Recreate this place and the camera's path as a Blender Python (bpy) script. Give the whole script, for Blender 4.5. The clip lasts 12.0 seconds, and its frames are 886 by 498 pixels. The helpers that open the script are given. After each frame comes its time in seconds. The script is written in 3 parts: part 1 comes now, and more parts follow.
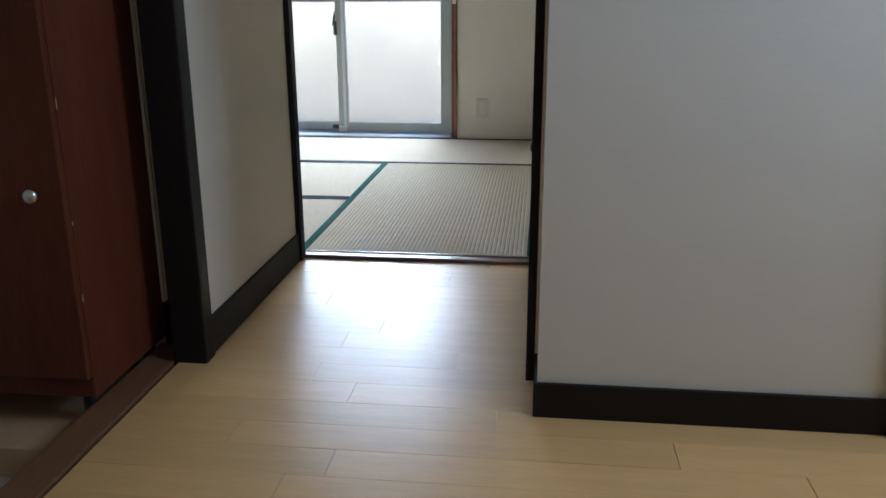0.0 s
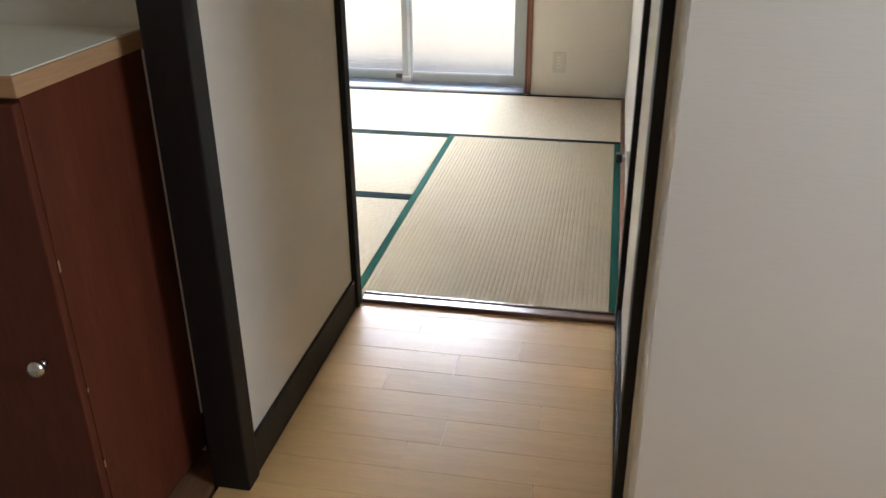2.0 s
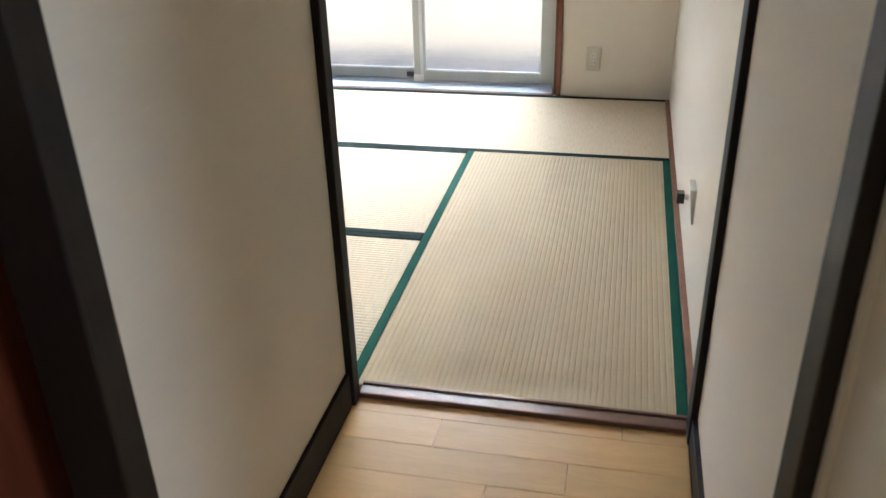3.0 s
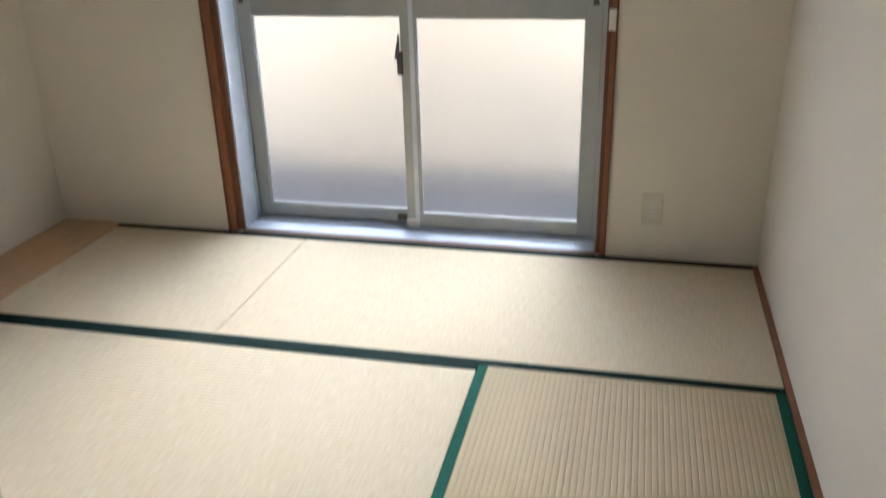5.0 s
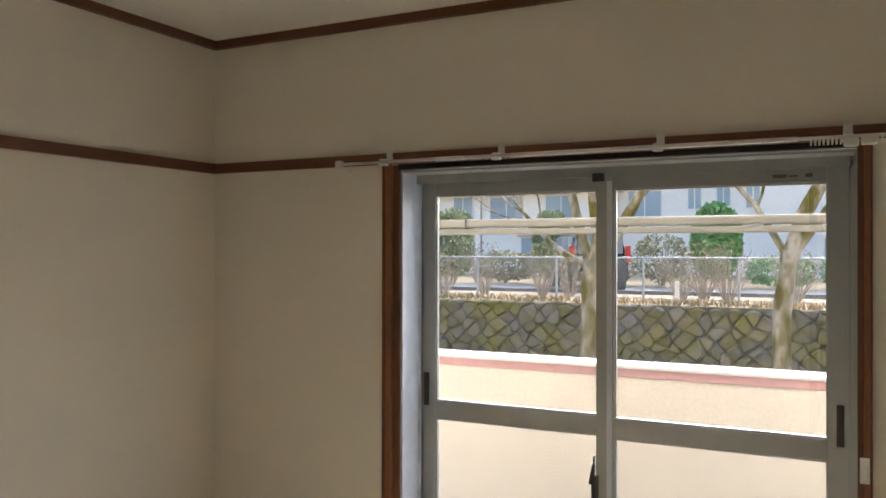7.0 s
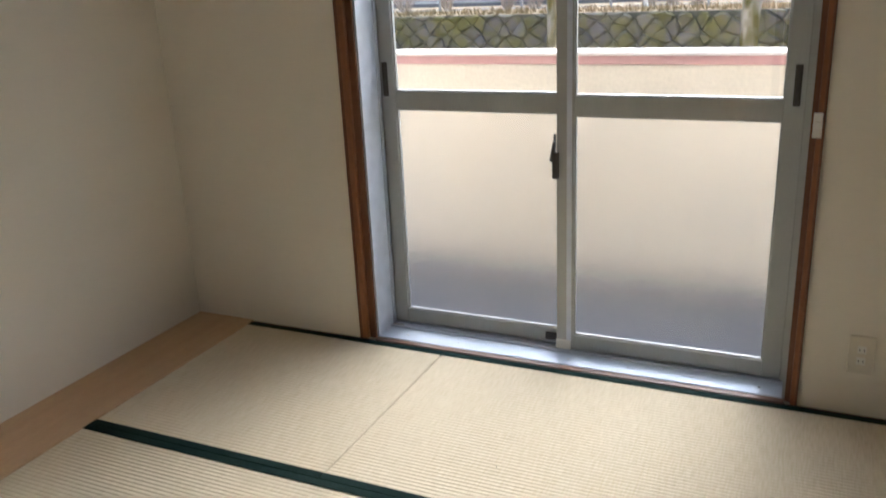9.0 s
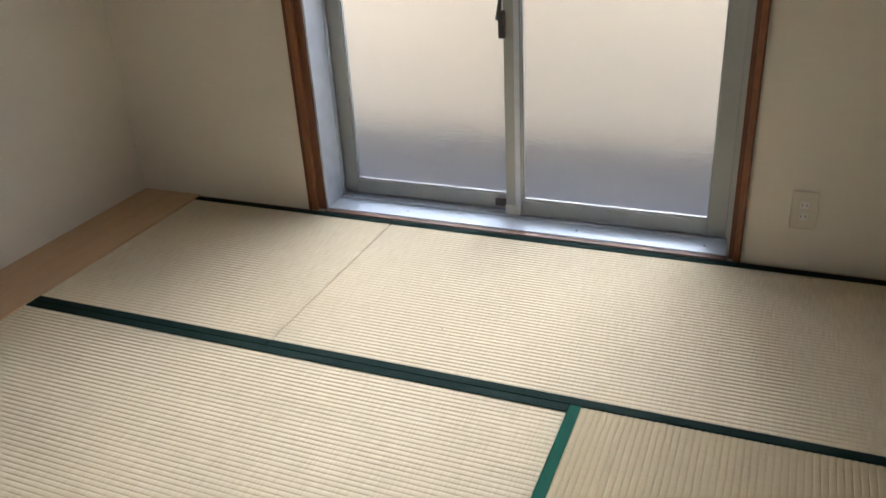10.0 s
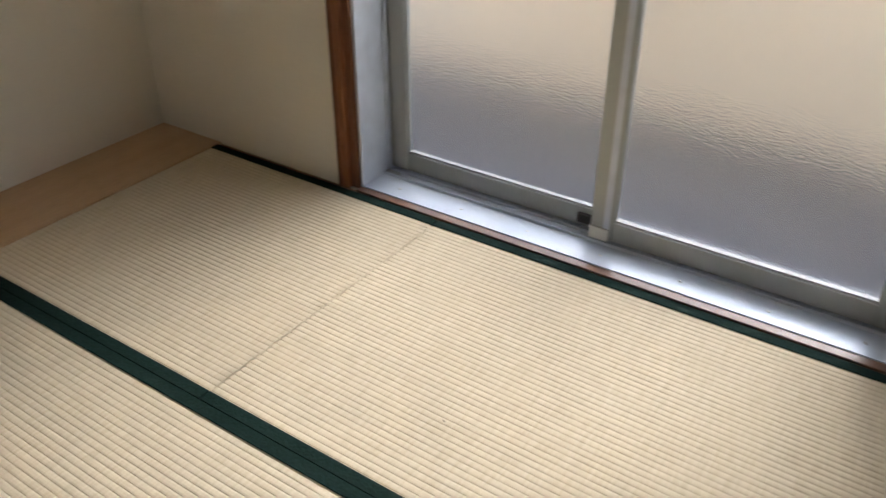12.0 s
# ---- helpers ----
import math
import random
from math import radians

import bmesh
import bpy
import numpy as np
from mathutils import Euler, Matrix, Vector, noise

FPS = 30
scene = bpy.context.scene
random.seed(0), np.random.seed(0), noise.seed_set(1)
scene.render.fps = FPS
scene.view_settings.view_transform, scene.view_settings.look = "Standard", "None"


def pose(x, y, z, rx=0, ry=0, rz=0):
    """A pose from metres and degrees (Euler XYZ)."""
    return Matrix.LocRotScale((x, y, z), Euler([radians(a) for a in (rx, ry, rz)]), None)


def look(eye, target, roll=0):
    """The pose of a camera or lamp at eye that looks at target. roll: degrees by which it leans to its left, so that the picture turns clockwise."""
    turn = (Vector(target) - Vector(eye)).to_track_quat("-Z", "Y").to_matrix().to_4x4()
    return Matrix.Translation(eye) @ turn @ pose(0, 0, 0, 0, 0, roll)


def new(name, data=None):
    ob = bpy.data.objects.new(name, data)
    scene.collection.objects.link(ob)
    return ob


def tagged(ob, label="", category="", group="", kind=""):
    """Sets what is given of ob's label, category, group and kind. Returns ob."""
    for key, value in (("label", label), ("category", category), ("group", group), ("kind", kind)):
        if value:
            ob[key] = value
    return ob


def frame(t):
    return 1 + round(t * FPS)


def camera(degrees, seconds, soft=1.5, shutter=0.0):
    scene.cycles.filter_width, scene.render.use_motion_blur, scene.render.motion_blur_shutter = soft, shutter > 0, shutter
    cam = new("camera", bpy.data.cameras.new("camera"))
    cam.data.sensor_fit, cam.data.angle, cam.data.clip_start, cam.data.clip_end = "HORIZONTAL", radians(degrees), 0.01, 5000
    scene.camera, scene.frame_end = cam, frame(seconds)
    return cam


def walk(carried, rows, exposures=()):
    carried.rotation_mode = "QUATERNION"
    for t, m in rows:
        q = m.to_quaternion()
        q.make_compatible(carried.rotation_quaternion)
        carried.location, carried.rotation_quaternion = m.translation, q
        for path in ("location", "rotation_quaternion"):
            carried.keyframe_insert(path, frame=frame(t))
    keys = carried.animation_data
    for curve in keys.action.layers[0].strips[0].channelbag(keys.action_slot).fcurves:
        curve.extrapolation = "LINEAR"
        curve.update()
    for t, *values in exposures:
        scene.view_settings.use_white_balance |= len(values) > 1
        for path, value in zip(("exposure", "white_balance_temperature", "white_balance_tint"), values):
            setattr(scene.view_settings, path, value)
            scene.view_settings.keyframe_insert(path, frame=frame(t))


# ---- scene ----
cam = camera(56.2, 12.0, shutter=0.3)

PATH = [
    (0, (0.856, -4.447, 0.87), (0.632, -2.546, 0.29), -0.2),
    (0.5, (0.824, -4.381, 1.02), (0.57, -2.516, 0.345), 0.2),
    (1, (0.772, -4.291, 1.185), (0.501, -2.464, 0.416), -0.1),
    (1.5, (0.794, -4.158, 1.239), (0.494, -2.36, 0.417), -0.2),
    (2, (0.767, -3.967, 1.281), (0.408, -2.196, 0.424), -0.6),
    (2.5, (0.692, -3.645, 1.274), (0.3, -1.903, 0.374), -1.4),
    (2.7, (0.675, -3.529, 1.28), (0.275, -1.792, 0.375), -1.5),
    (4.3, (0.436, -2.477, 1.231), (0.089, -0.764, 0.257), -2.4),
    (4.5, (0.424, -2.372, 1.272), (0.054, -0.663, 0.301), -2.7),
    (5, (0.398, -2.066, 1.279), (-0.03, -0.28, 0.487), -1.5),
    (5.2, (0.386, -1.983, 1.327), (-0.050, -0.131, 0.696), -0.9),
    (5.5, (0.394, -1.833, 1.364), (-0.043, 0.043, 1.046), -0.3),
    (5.8, (0.383, -1.727, 1.431), (-0.037, 0.141, 1.290), 0.8),
    (6, (0.401, -1.659, 1.438), (-0.068, 0.302, 1.393), 1.0),
    (6.5, (0.361, -1.659, 1.449), (-0.404, 0.227, 1.489), -0.0),
    (6.7, (0.315, -1.666, 1.459), (-0.557, 0.134, 1.511), -0.4),
    (8.3, (0.294, -1.647, 1.407), (-0.639, 0.084, 1.043), -1.7),
    (8.5, (0.304, -1.653, 1.374), (-0.587, 0.039, 0.959), -2.1),
    (9, (0.320, -1.634, 1.320), (-0.473, 0.052, 0.694), -2.7),
    (9.5, (0.359, -1.602, 1.285), (-0.418, 0.114, 0.478), -3.5),
    (10, (0.381, -1.589, 1.250), (-0.337, 0.068, 0.341), -3.4),
    (10.5, (0.350, -1.494, 1.216), (-0.357, 0.123, 0.215), -2.9),
    (11, (0.309, -1.223, 1.176), (-0.351, 0.310, 0.121), -2.2),
    (11.5, (0.301, -0.995, 1.170), (-0.374, 0.522, 0.123), -0.8),
    (12, (0.239, -0.754, 1.151), (-0.716, 0.657, 0.064), 0.0),
]
# seconds, stops, kelvin, tint
EXPOSURES = [(0.0, 2.4, 4450, 2), (0.5, 2.5, 4700, 4), (1.5, 2.85, 5000, 6), (2.5, 3.1, 5000, 6), (4.5, 2.6, 5050, 7), (5.2, 2.3, 5050, 7), (6.0, 1.97, 5400, 7), (6.5, 2.1, 5550, 8), (9.5, 2.0, 5250, 7), (11.0, 2.0, 5350, 7), (12.0, 1.8, 5550, 8)]
walk(cam, [(t, look(eye, target, roll)) for t, eye, target, roll in PATH], exposures=EXPOSURES)

# ---------------------------------------------------------------- light
world = bpy.data.worlds.new("sky")
scene.world = world
world.use_nodes = True
wn = world.node_tree
wn.nodes.clear()
sky = wn.nodes.new("ShaderNodeTexSky")
sky.sky_type, sky.sun_disc = "NISHITA", False
sky.sun_elevation, sky.sun_rotation = radians(33), radians(2)
sky.air_density, sky.dust_density, sky.ozone_density = 1.0, 7.0, 1.0
bg = wn.nodes.new("ShaderNodeBackground")
bg.inputs["Strength"].default_value = 0.15
wout = wn.nodes.new("ShaderNodeOutputWorld")
wn.links.new(sky.outputs[0], bg.inputs[0])
wn.links.new(bg.outputs[0], wout.inputs[0])

sun = new("sun", bpy.data.lights.new("sun", "SUN"))
sun.data.energy, sun.data.angle, sun.data.color = 1.0, radians(46), (0.96, 0.98, 1.0)
sun.matrix_world = look((20 * math.sin(radians(2)), 20 * math.cos(radians(2)), 20 * math.tan(radians(33))), (0, 0, 0))

# added fill for the hall, an unseen area lamp standing in for daylight
hall_fill = new("unseen_hall_fill", bpy.data.lights.new("unseen_hall_fill", "AREA"))
hall_fill.data.shape, hall_fill.data.size, hall_fill.data.size_y = "RECTANGLE", 0.8, 0.9
hall_fill.data.energy, hall_fill.data.color = 2.9, (1.0, 0.92, 0.81)
hall_fill.matrix_world = look((2.46, -3.45, 1.7), (-0.5, -3.0, 0.7))


# ---------------------------------------------------------------- materials
def material(name, colour, rough=0.6, metal=0.0, grain=(60, 0.12), stain=(2.5, 0.10), bump=0.0, stretch=(1, 1, 1),
             each=0.0, island=False, coat=0.0, bump_scale=None, tint=None, spec=0.5, edge=(0.35, 0.7)):
    """Base colour varied by a fine grain and broad stains, with relief."""
    m = bpy.data.materials.new(name)
    m.use_nodes = True
    nt = m.node_tree
    p = nt.nodes["Principled BSDF"]
    p.inputs["Roughness"].default_value = rough
    p.inputs["Metallic"].default_value = metal
    p.inputs["Coat Weight"].default_value = coat
    p.inputs["Coat Roughness"].default_value = 0.15
    p.inputs["Specular IOR Level"].default_value = spec
    co = nt.nodes.new("ShaderNodeTexCoord")
    mp = nt.nodes.new("ShaderNodeMapping")
    mp.inputs["Scale"].default_value = stretch
    nt.links.new(co.outputs["Object"], mp.inputs["Vector"])

    def tex(scale, detail):
        n = nt.nodes.new("ShaderNodeTexNoise")
        n.inputs["Scale"].default_value, n.inputs["Detail"].default_value = scale, detail
        nt.links.new(mp.outputs[0], n.inputs["Vector"])
        return n
    dark = tuple(c * 0.45 for c in colour) if tint is None else tint
    fine, broad = tex(grain[0], 4), tex(stain[0], 3)
    last = None
    rgb = nt.nodes.new("ShaderNodeRGB")
    rgb.outputs[0].default_value = (*colour, 1)
    last = rgb.outputs[0]
    for n, amount in ((fine, grain[1]), (broad, stain[1])):
        if amount <= 0:
            continue
        f = nt.nodes.new("ShaderNodeMapRange")
        f.inputs[1].default_value, f.inputs[2].default_value = edge
        f.inputs[3].default_value, f.inputs[4].default_value = 0.0, amount * 2
        nt.links.new(n.outputs[0], f.inputs[0])
        mix = nt.nodes.new("ShaderNodeMix")
        mix.data_type = "RGBA"
        nt.links.new(f.outputs[0], mix.inputs[0])
        nt.links.new(last, mix.inputs[6])
        mix.inputs[7].default_value = (*dark, 1)
        last = mix.outputs[2]
    if each > 0:
        if island:
            rnd = nt.nodes.new("ShaderNodeNewGeometry").outputs["Random Per Island"]
        else:
            rnd = nt.nodes.new("ShaderNodeObjectInfo").outputs["Random"]
        v = nt.nodes.new("ShaderNodeMapRange")
        v.inputs[3].default_value, v.inputs[4].default_value = 1 - each, 1 + each
        nt.links.new(rnd, v.inputs[0])
        hs = nt.nodes.new("ShaderNodeHueSaturation")
        nt.links.new(v.outputs[0], hs.inputs["Value"])
        nt.links.new(last, hs.inputs["Color"])
        last = hs.outputs[0]
    nt.links.new(last, p.inputs["Base Color"])
    r = nt.nodes.new("ShaderNodeMapRange")
    r.inputs[3].default_value, r.inputs[4].default_value = max(0.02, rough - 0.08), min(1, rough + 0.08)
    nt.links.new(broad.outputs[0], r.inputs[0])
    nt.links.new(r.outputs[0], p.inputs["Roughness"])
    if bump > 0:
        b = nt.nodes.new("ShaderNodeBump")
        b.inputs["Strength"].default_value, b.inputs["Distance"].default_value = bump, 0.003
        src = tex(bump_scale, 3) if bump_scale else fine
        nt.links.new(src.outputs[0], b.inputs["Height"])
        nt.links.new(b.outputs[0], p.inputs["Normal"])
    return m


def glass(name, rough, tint=(1, 1, 1), bump=0.0):
    m = bpy.data.materials.new(name)
    m.use_nodes = True
    nt = m.node_tree
    p = nt.nodes["Principled BSDF"]
    p.inputs["Base Color"].default_value = (*tint, 1)
    p.inputs["Transmission Weight"].default_value = 1
    p.inputs["Roughness"].default_value = rough
    p.inputs["IOR"].default_value = 1.45
    if bump:
        co = nt.nodes.new("ShaderNodeTexCoord")
        n = nt.nodes.new("ShaderNodeTexNoise")
        n.inputs["Scale"].default_value, n.inputs["Detail"].default_value = 90, 2
        mp = nt.nodes.new("ShaderNodeMapping")
        mp.inputs["Scale"].default_value = (1, 1, 2.2)
        nt.links.new(co.outputs["Object"], mp.inputs["Vector"])
        nt.links.new(mp.outputs[0], n.inputs["Vector"])
        b = nt.nodes.new("ShaderNodeBump")
        b.inputs["Strength"].default_value, b.inputs["Distance"].default_value = bump, 0.004
        nt.links.new(n.outputs[0], b.inputs["Height"])
        nt.links.new(b.outputs[0], p.inputs["Normal"])
    return m


WALLPAPER = material("wallpaper", (0.75, 0.69, 0.585), 0.85, grain=(40, 0.05), stain=(1.5, 0.05), bump=0.13, stretch=(0.5, 0.5, 5), bump_scale=70, tint=(0.6, 0.55, 0.48), spec=0.2)
CEILING = material("ceiling_paper", (0.78, 0.74, 0.66), 0.9, grain=(150, 0.05), bump=0.2)
DARK_TRIM = material("black_brown_trim", (0.013, 0.010, 0.009), 0.5, grain=(30, 0.2), stretch=(4, 4, 0.5), bump=0.1, spec=0.25)
BROWN_WOOD = material("brown_wood", (0.28, 0.105, 0.036), 0.42, grain=(40, 0.25), stain=(4, 0.2), stretch=(5, 5, 0.6), bump=0.12)
BROWN_RAIL = material("brown_wood_rail", (0.17, 0.060, 0.022), 0.5, grain=(40, 0.25), stain=(4, 0.2), stretch=(0.6, 0.6, 6), bump=0.12)
SILL_WOOD = material("sill_wood", (0.20, 0.105, 0.065), 0.3, grain=(40, 0.2), stretch=(0.6, 6, 6), bump=0.08, coat=0.3)
BOARD = material("tan_board", (0.57, 0.37, 0.20), 0.55, grain=(50, 0.12), stain=(3, 0.08), stretch=(6, 0.5, 6), bump=0.06)
PLANK = material("maple_plank", (0.72, 0.46, 0.175), 0.35, grain=(18, 0.10), stain=(3.5, 0.10), stretch=(1, 8, 1), bump=0.18, each=0.06, coat=0.0, bump_scale=9, tint=(0.44, 0.27, 0.12), spec=0.3)
JOINT = material("floor_joint", (0.30, 0.18, 0.08), 0.7)
KAMACHI = material("step_wood", (0.24, 0.12, 0.055), 0.45, grain=(30, 0.25), stretch=(6, 0.6, 6), bump=0.1)
CHERRY = material("cherry_veneer", (0.125, 0.032, 0.013), 0.5, grain=(22, 0.22), stain=(3, 0.2), stretch=(6, 6, 0.7), bump=0.06, spec=0.25)
EDGE_OAK = material("oak_edging", (0.50, 0.29, 0.13), 0.5, grain=(35, 0.15), stretch=(0.6, 0.6, 5))
CREAM = material("cream_laminate", (0.74, 0.70, 0.56), 0.4, grain=(90, 0.05), stain=(3, 0.05))
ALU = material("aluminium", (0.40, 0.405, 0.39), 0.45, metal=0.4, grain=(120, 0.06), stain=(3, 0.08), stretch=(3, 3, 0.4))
# lit copy of the aluminium: bluish daylight and reflection put into its colour
ALU_LIT = material("lit_aluminium", (0.60, 0.64, 0.71), 0.45, metal=0.3, grain=(120, 0.06), stain=(6, 0.1), stretch=(0.4, 3, 3))
RUBBER = material("glazing_rubber", (0.08, 0.08, 0.08), 0.7)
BRONZE = material("dark_bronze_plastic", (0.055, 0.045, 0.038), 0.5, grain=(90, 0.1))
WHITE_PLASTIC = material("white_plastic", (0.78, 0.76, 0.70), 0.4, grain=(90, 0.04))
IVORY = material("ivory_plastic", (0.70, 0.64, 0.52), 0.45, grain=(90, 0.04))
STEEL = material("steel", (0.7, 0.69, 0.66), 0.28, metal=1.0, grain=(120, 0.06))
RAIL_PAINT = material("beige_rail_paint", (0.25, 0.235, 0.20), 0.7, grain=(40, 0.12), stain=(3, 0.15))
BLACK = material("black_plastic", (0.015, 0.015, 0.015), 0.45)
CLEAR = glass("clear_glass", 0.0)
FROSTED = glass("frosted_glass", 0.23, (0.97, 0.96, 0.95), 0.25)
TILE = material("entrance_tile", (0.60, 0.56, 0.46), 0.5, grain=(50, 0.12), bump=0.1)


def rush(name, colour, edge):
    """Woven rush: fine straw lines across the ridges and slow fading."""
    m = material(name, colour, 0.75, grain=(14, 0.16), stain=(1.2, 0.03), bump=0.25, stretch=edge, tint=(0.40, 0.30, 0.15), bump_scale=30, spec=0.15)
    return m


RUSH_X = rush("woven_rush", (0.66, 0.565, 0.405), (14, 1.2, 1))
RUSH_Y = rush("woven_rush_aged", (0.455, 0.375, 0.235), (1.2, 14, 1))
HERI = material("green_cloth_border", (0.020, 0.098, 0.064), 0.85, grain=(300, 0.2), stain=(6, 0.12), bump=0.4, spec=0.08)
HERI_DARK = material("dark_green_cloth_border", (0.012, 0.027, 0.021), 0.85, grain=(160, 0.35), stain=(6, 0.12), bump=0.5, spec=0.08)

PARAPET = material("parapet_paint", (0.76, 0.68, 0.56), 0.9, grain=(60, 0.08), stain=(1.2, 0.06), bump=0.5, spec=0.2)
PINK = material("pink_cap_paint", (0.62, 0.36, 0.34), 0.8, grain=(50, 0.1), bump=0.2)
CAP = material("white_cap_paint", (0.80, 0.74, 0.70), 0.8, grain=(50, 0.08))
CONCRETE = material("concrete", (0.15, 0.15, 0.16), 0.9, grain=(40, 0.2), stain=(2, 0.15), bump=0.3)
RENDERED = material("outer_wall", (0.66, 0.62, 0.54), 0.9, grain=(40, 0.1), bump=0.3)
STONE = material("lichen_stone", (0.165, 0.152, 0.14), 0.95, grain=(6, 0.30), stain=(1.3, 0.38), bump=0.8, each=0.16, tint=(0.17, 0.155, 0.03), spec=0.1, edge=(0.42, 0.68))
MORTAR = material("dark_earth_joint", (0.115, 0.108, 0.075), 0.95, bump=0.4)
DRY_GRASS = material("dry_grass", (0.45, 0.31, 0.17), 0.95, grain=(9, 0.3), stain=(0.5, 0.3), bump=0.5, tint=(0.15, 0.13, 0.05))
ASPHALT = material("asphalt", (0.09, 0.09, 0.095), 0.9, grain=(30, 0.2), stain=(0.6, 0.15), bump=0.3)
BARK = material("mossy_bark", (0.30, 0.285, 0.26), 0.95, grain=(9, 0.32), stain=(3.2, 0.48), bump=1.0, tint=(0.085, 0.075, 0.015), stretch=(1, 1, 0.5), spec=0.1, edge=(0.45, 0.6))
TWIG = material("twig_bark", (0.38, 0.30, 0.22), 0.9, grain=(20, 0.2))
LEAF = material("clipped_leaf", (0.19, 0.35, 0.11), 0.8, grain=(2, 0.1), stain=(0.6, 0.12), each=0.2, island=True, tint=(0.07, 0.14, 0.04), spec=0.08)
# leaf green dulled to olive for the haze in front of it
LEAF_HAZED = material("hazed_leaf", (0.29, 0.32, 0.15), 0.8, grain=(2, 0.1), stain=(0.6, 0.15), each=0.25, island=True, tint=(0.13, 0.15, 0.06), spec=0.08)
LEAF_DRY = material("hedge_leaf", (0.36, 0.335, 0.18), 0.75, grain=(2, 0.2), stain=(0.6, 0.25), each=0.4, island=True, tint=(0.14, 0.11, 0.05), spec=0.08)
GALV = material("galvanised_wire", (0.42, 0.44, 0.45), 0.5, metal=0.6, grain=(60, 0.1))
HOUSE_WHITE = material("white_house_wall", (0.84, 0.80, 0.72), 0.9, grain=(6, 0.05), stain=(0.4, 0.05))
ROOF_PINK = material("faded_red_roof", (0.60, 0.40, 0.37), 0.8, grain=(6, 0.15), stain=(0.4, 0.1))
WINDOW_BLUE = material("far_window_pane", (0.34, 0.42, 0.46), 0.3, grain=(1, 0.1), stain=(0.4, 0.2))
CAR_BLACK = material("black_car_paint", (0.012, 0.012, 0.014), 0.25, coat=0.8)
CAR_WHITE = material("white_car_paint", (0.80, 0.80, 0.79), 0.3, grain=(60, 0.02), coat=0.6)
CAR_GLASS = material("dark_car_glass", (0.22, 0.25, 0.27), 0.2)
TAIL_RED = material("red_lamp_lens", (0.55, 0.03, 0.02), 0.3)
TYRE = material("tyre_rubber", (0.02, 0.02, 0.02), 0.85)
STICKER = material("grey_print", (0.12, 0.12, 0.12), 0.7)


# ---------------------------------------------------------------- mesh helpers
def box(bm, x0, x1, y0, y1, z0, z1, bevel=0.0):
    made = bmesh.ops.create_cube(bm, size=1.0, matrix=Matrix.LocRotScale(
        ((x0 + x1) / 2, (y0 + y1) / 2, (z0 + z1) / 2), None, (abs(x1 - x0), abs(y1 - y0), abs(z1 - z0))))
    if bevel > 0:
        edges = list({e for v in made["verts"] for e in v.link_edges})
        bmesh.ops.bevel(bm, geom=edges, offset=bevel, segments=2, affect="EDGES", profile=0.6)
    return bm


def block(x0, x1, y0, y1, z0, z1, bevel=0.0):
    return box(bmesh.new(), x0, x1, y0, y1, z0, z1, bevel)


def tube(bm, a, b, r0, r1=None, sides=10):
    """A tapered round bar from a to b."""
    a, b = Vector(a), Vector(b)
    r1 = r0 if r1 is None else r1
    turn = (b - a).to_track_quat("Z", "Y").to_matrix().to_4x4()
    bmesh.ops.create_cone(bm, cap_ends=True, segments=sides, radius1=r0, radius2=r1, depth=(b - a).length,
                          matrix=Matrix.Translation((a + b) / 2) @ turn)
    return bm


def mesh_of(name, bm, mat, smooth=False):
    me = bpy.data.meshes.new(name)
    bmesh.ops.recalc_face_normals(bm, faces=bm.faces[:])
    bm.to_mesh(me)
    bm.free()
    me.materials.append(mat)
    if smooth:
        for p in me.polygons:
            p.use_smooth = True
    return me


def part(name, bm, mat, parent=None, label="", smooth=False):
    ob = new(name, mesh_of(name, bm, mat, smooth))
    if parent is not None:
        ob.parent = parent
    if label:
        ob["label"] = label
    return ob


def thing(name, place, label, category, group=""):
    ob = new(name)
    ob.matrix_world = pose(*place)
    ob.empty_display_size = 0.1
    return tagged(ob, label, category, group)


def structure(name, bm, mat, label, category):
    return tagged(part(name, bm, mat), label, category, kind="structure")


# ---------------------------------------------------------------- large structure
CEIL = 2.29
LEFT, RIGHT, WALL_Y = -2.0, 0.872, 0.868

# window wall, with the opening through it
bm = block(LEFT - 0.12, -1.215, WALL_Y, 1.10, -0.3, CEIL + 0.1)
box(bm, 0.323, RIGHT + 0.12, WALL_Y, 1.10, -0.3, CEIL + 0.1)
box(bm, -1.215, 0.323, WALL_Y, 1.10, 1.765, CEIL + 0.1)
box(bm, -1.215, 0.323, WALL_Y + 0.02, 1.10, -0.3, -0.03)
structure("wall_north", bm, WALLPAPER, "cream wallpapered wall with a balcony window", "wall")
structure("wall_west", block(LEFT - 0.12, LEFT, -1.72, WALL_Y, -0.3, CEIL + 0.1), WALLPAPER, "plain cream wallpapered wall of the tatami room", "wall")
structure("wall_east", block(RIGHT, RIGHT + 0.12, -1.72, WALL_Y, -0.3, CEIL + 0.1), WALLPAPER, "plain cream wallpapered wall with a gas tap", "wall")
structure("wall_south", block(LEFT - 0.12, 0.0, -1.785, -1.722, -0.3, CEIL + 0.1), WALLPAPER, "cream wall beside the room entrance", "wall")
structure("wall_lintel", block(0.0, RIGHT, -1.78, -1.725, 1.86, CEIL + 0.1), WALLPAPER, "cream wall above the room entrance", "wall")
structure("wall_passage_west", block(-0.045, 0.036, -2.575, -1.786, -0.3, CEIL + 0.1), WALLPAPER, "white wallpapered side wall of the passage", "wall")
structure("wall_passage_east", block(0.858, 1.0, -2.575, -1.786, -0.3, CEIL + 0.1), WALLPAPER, "white wallpapered side wall of the passage", "wall")
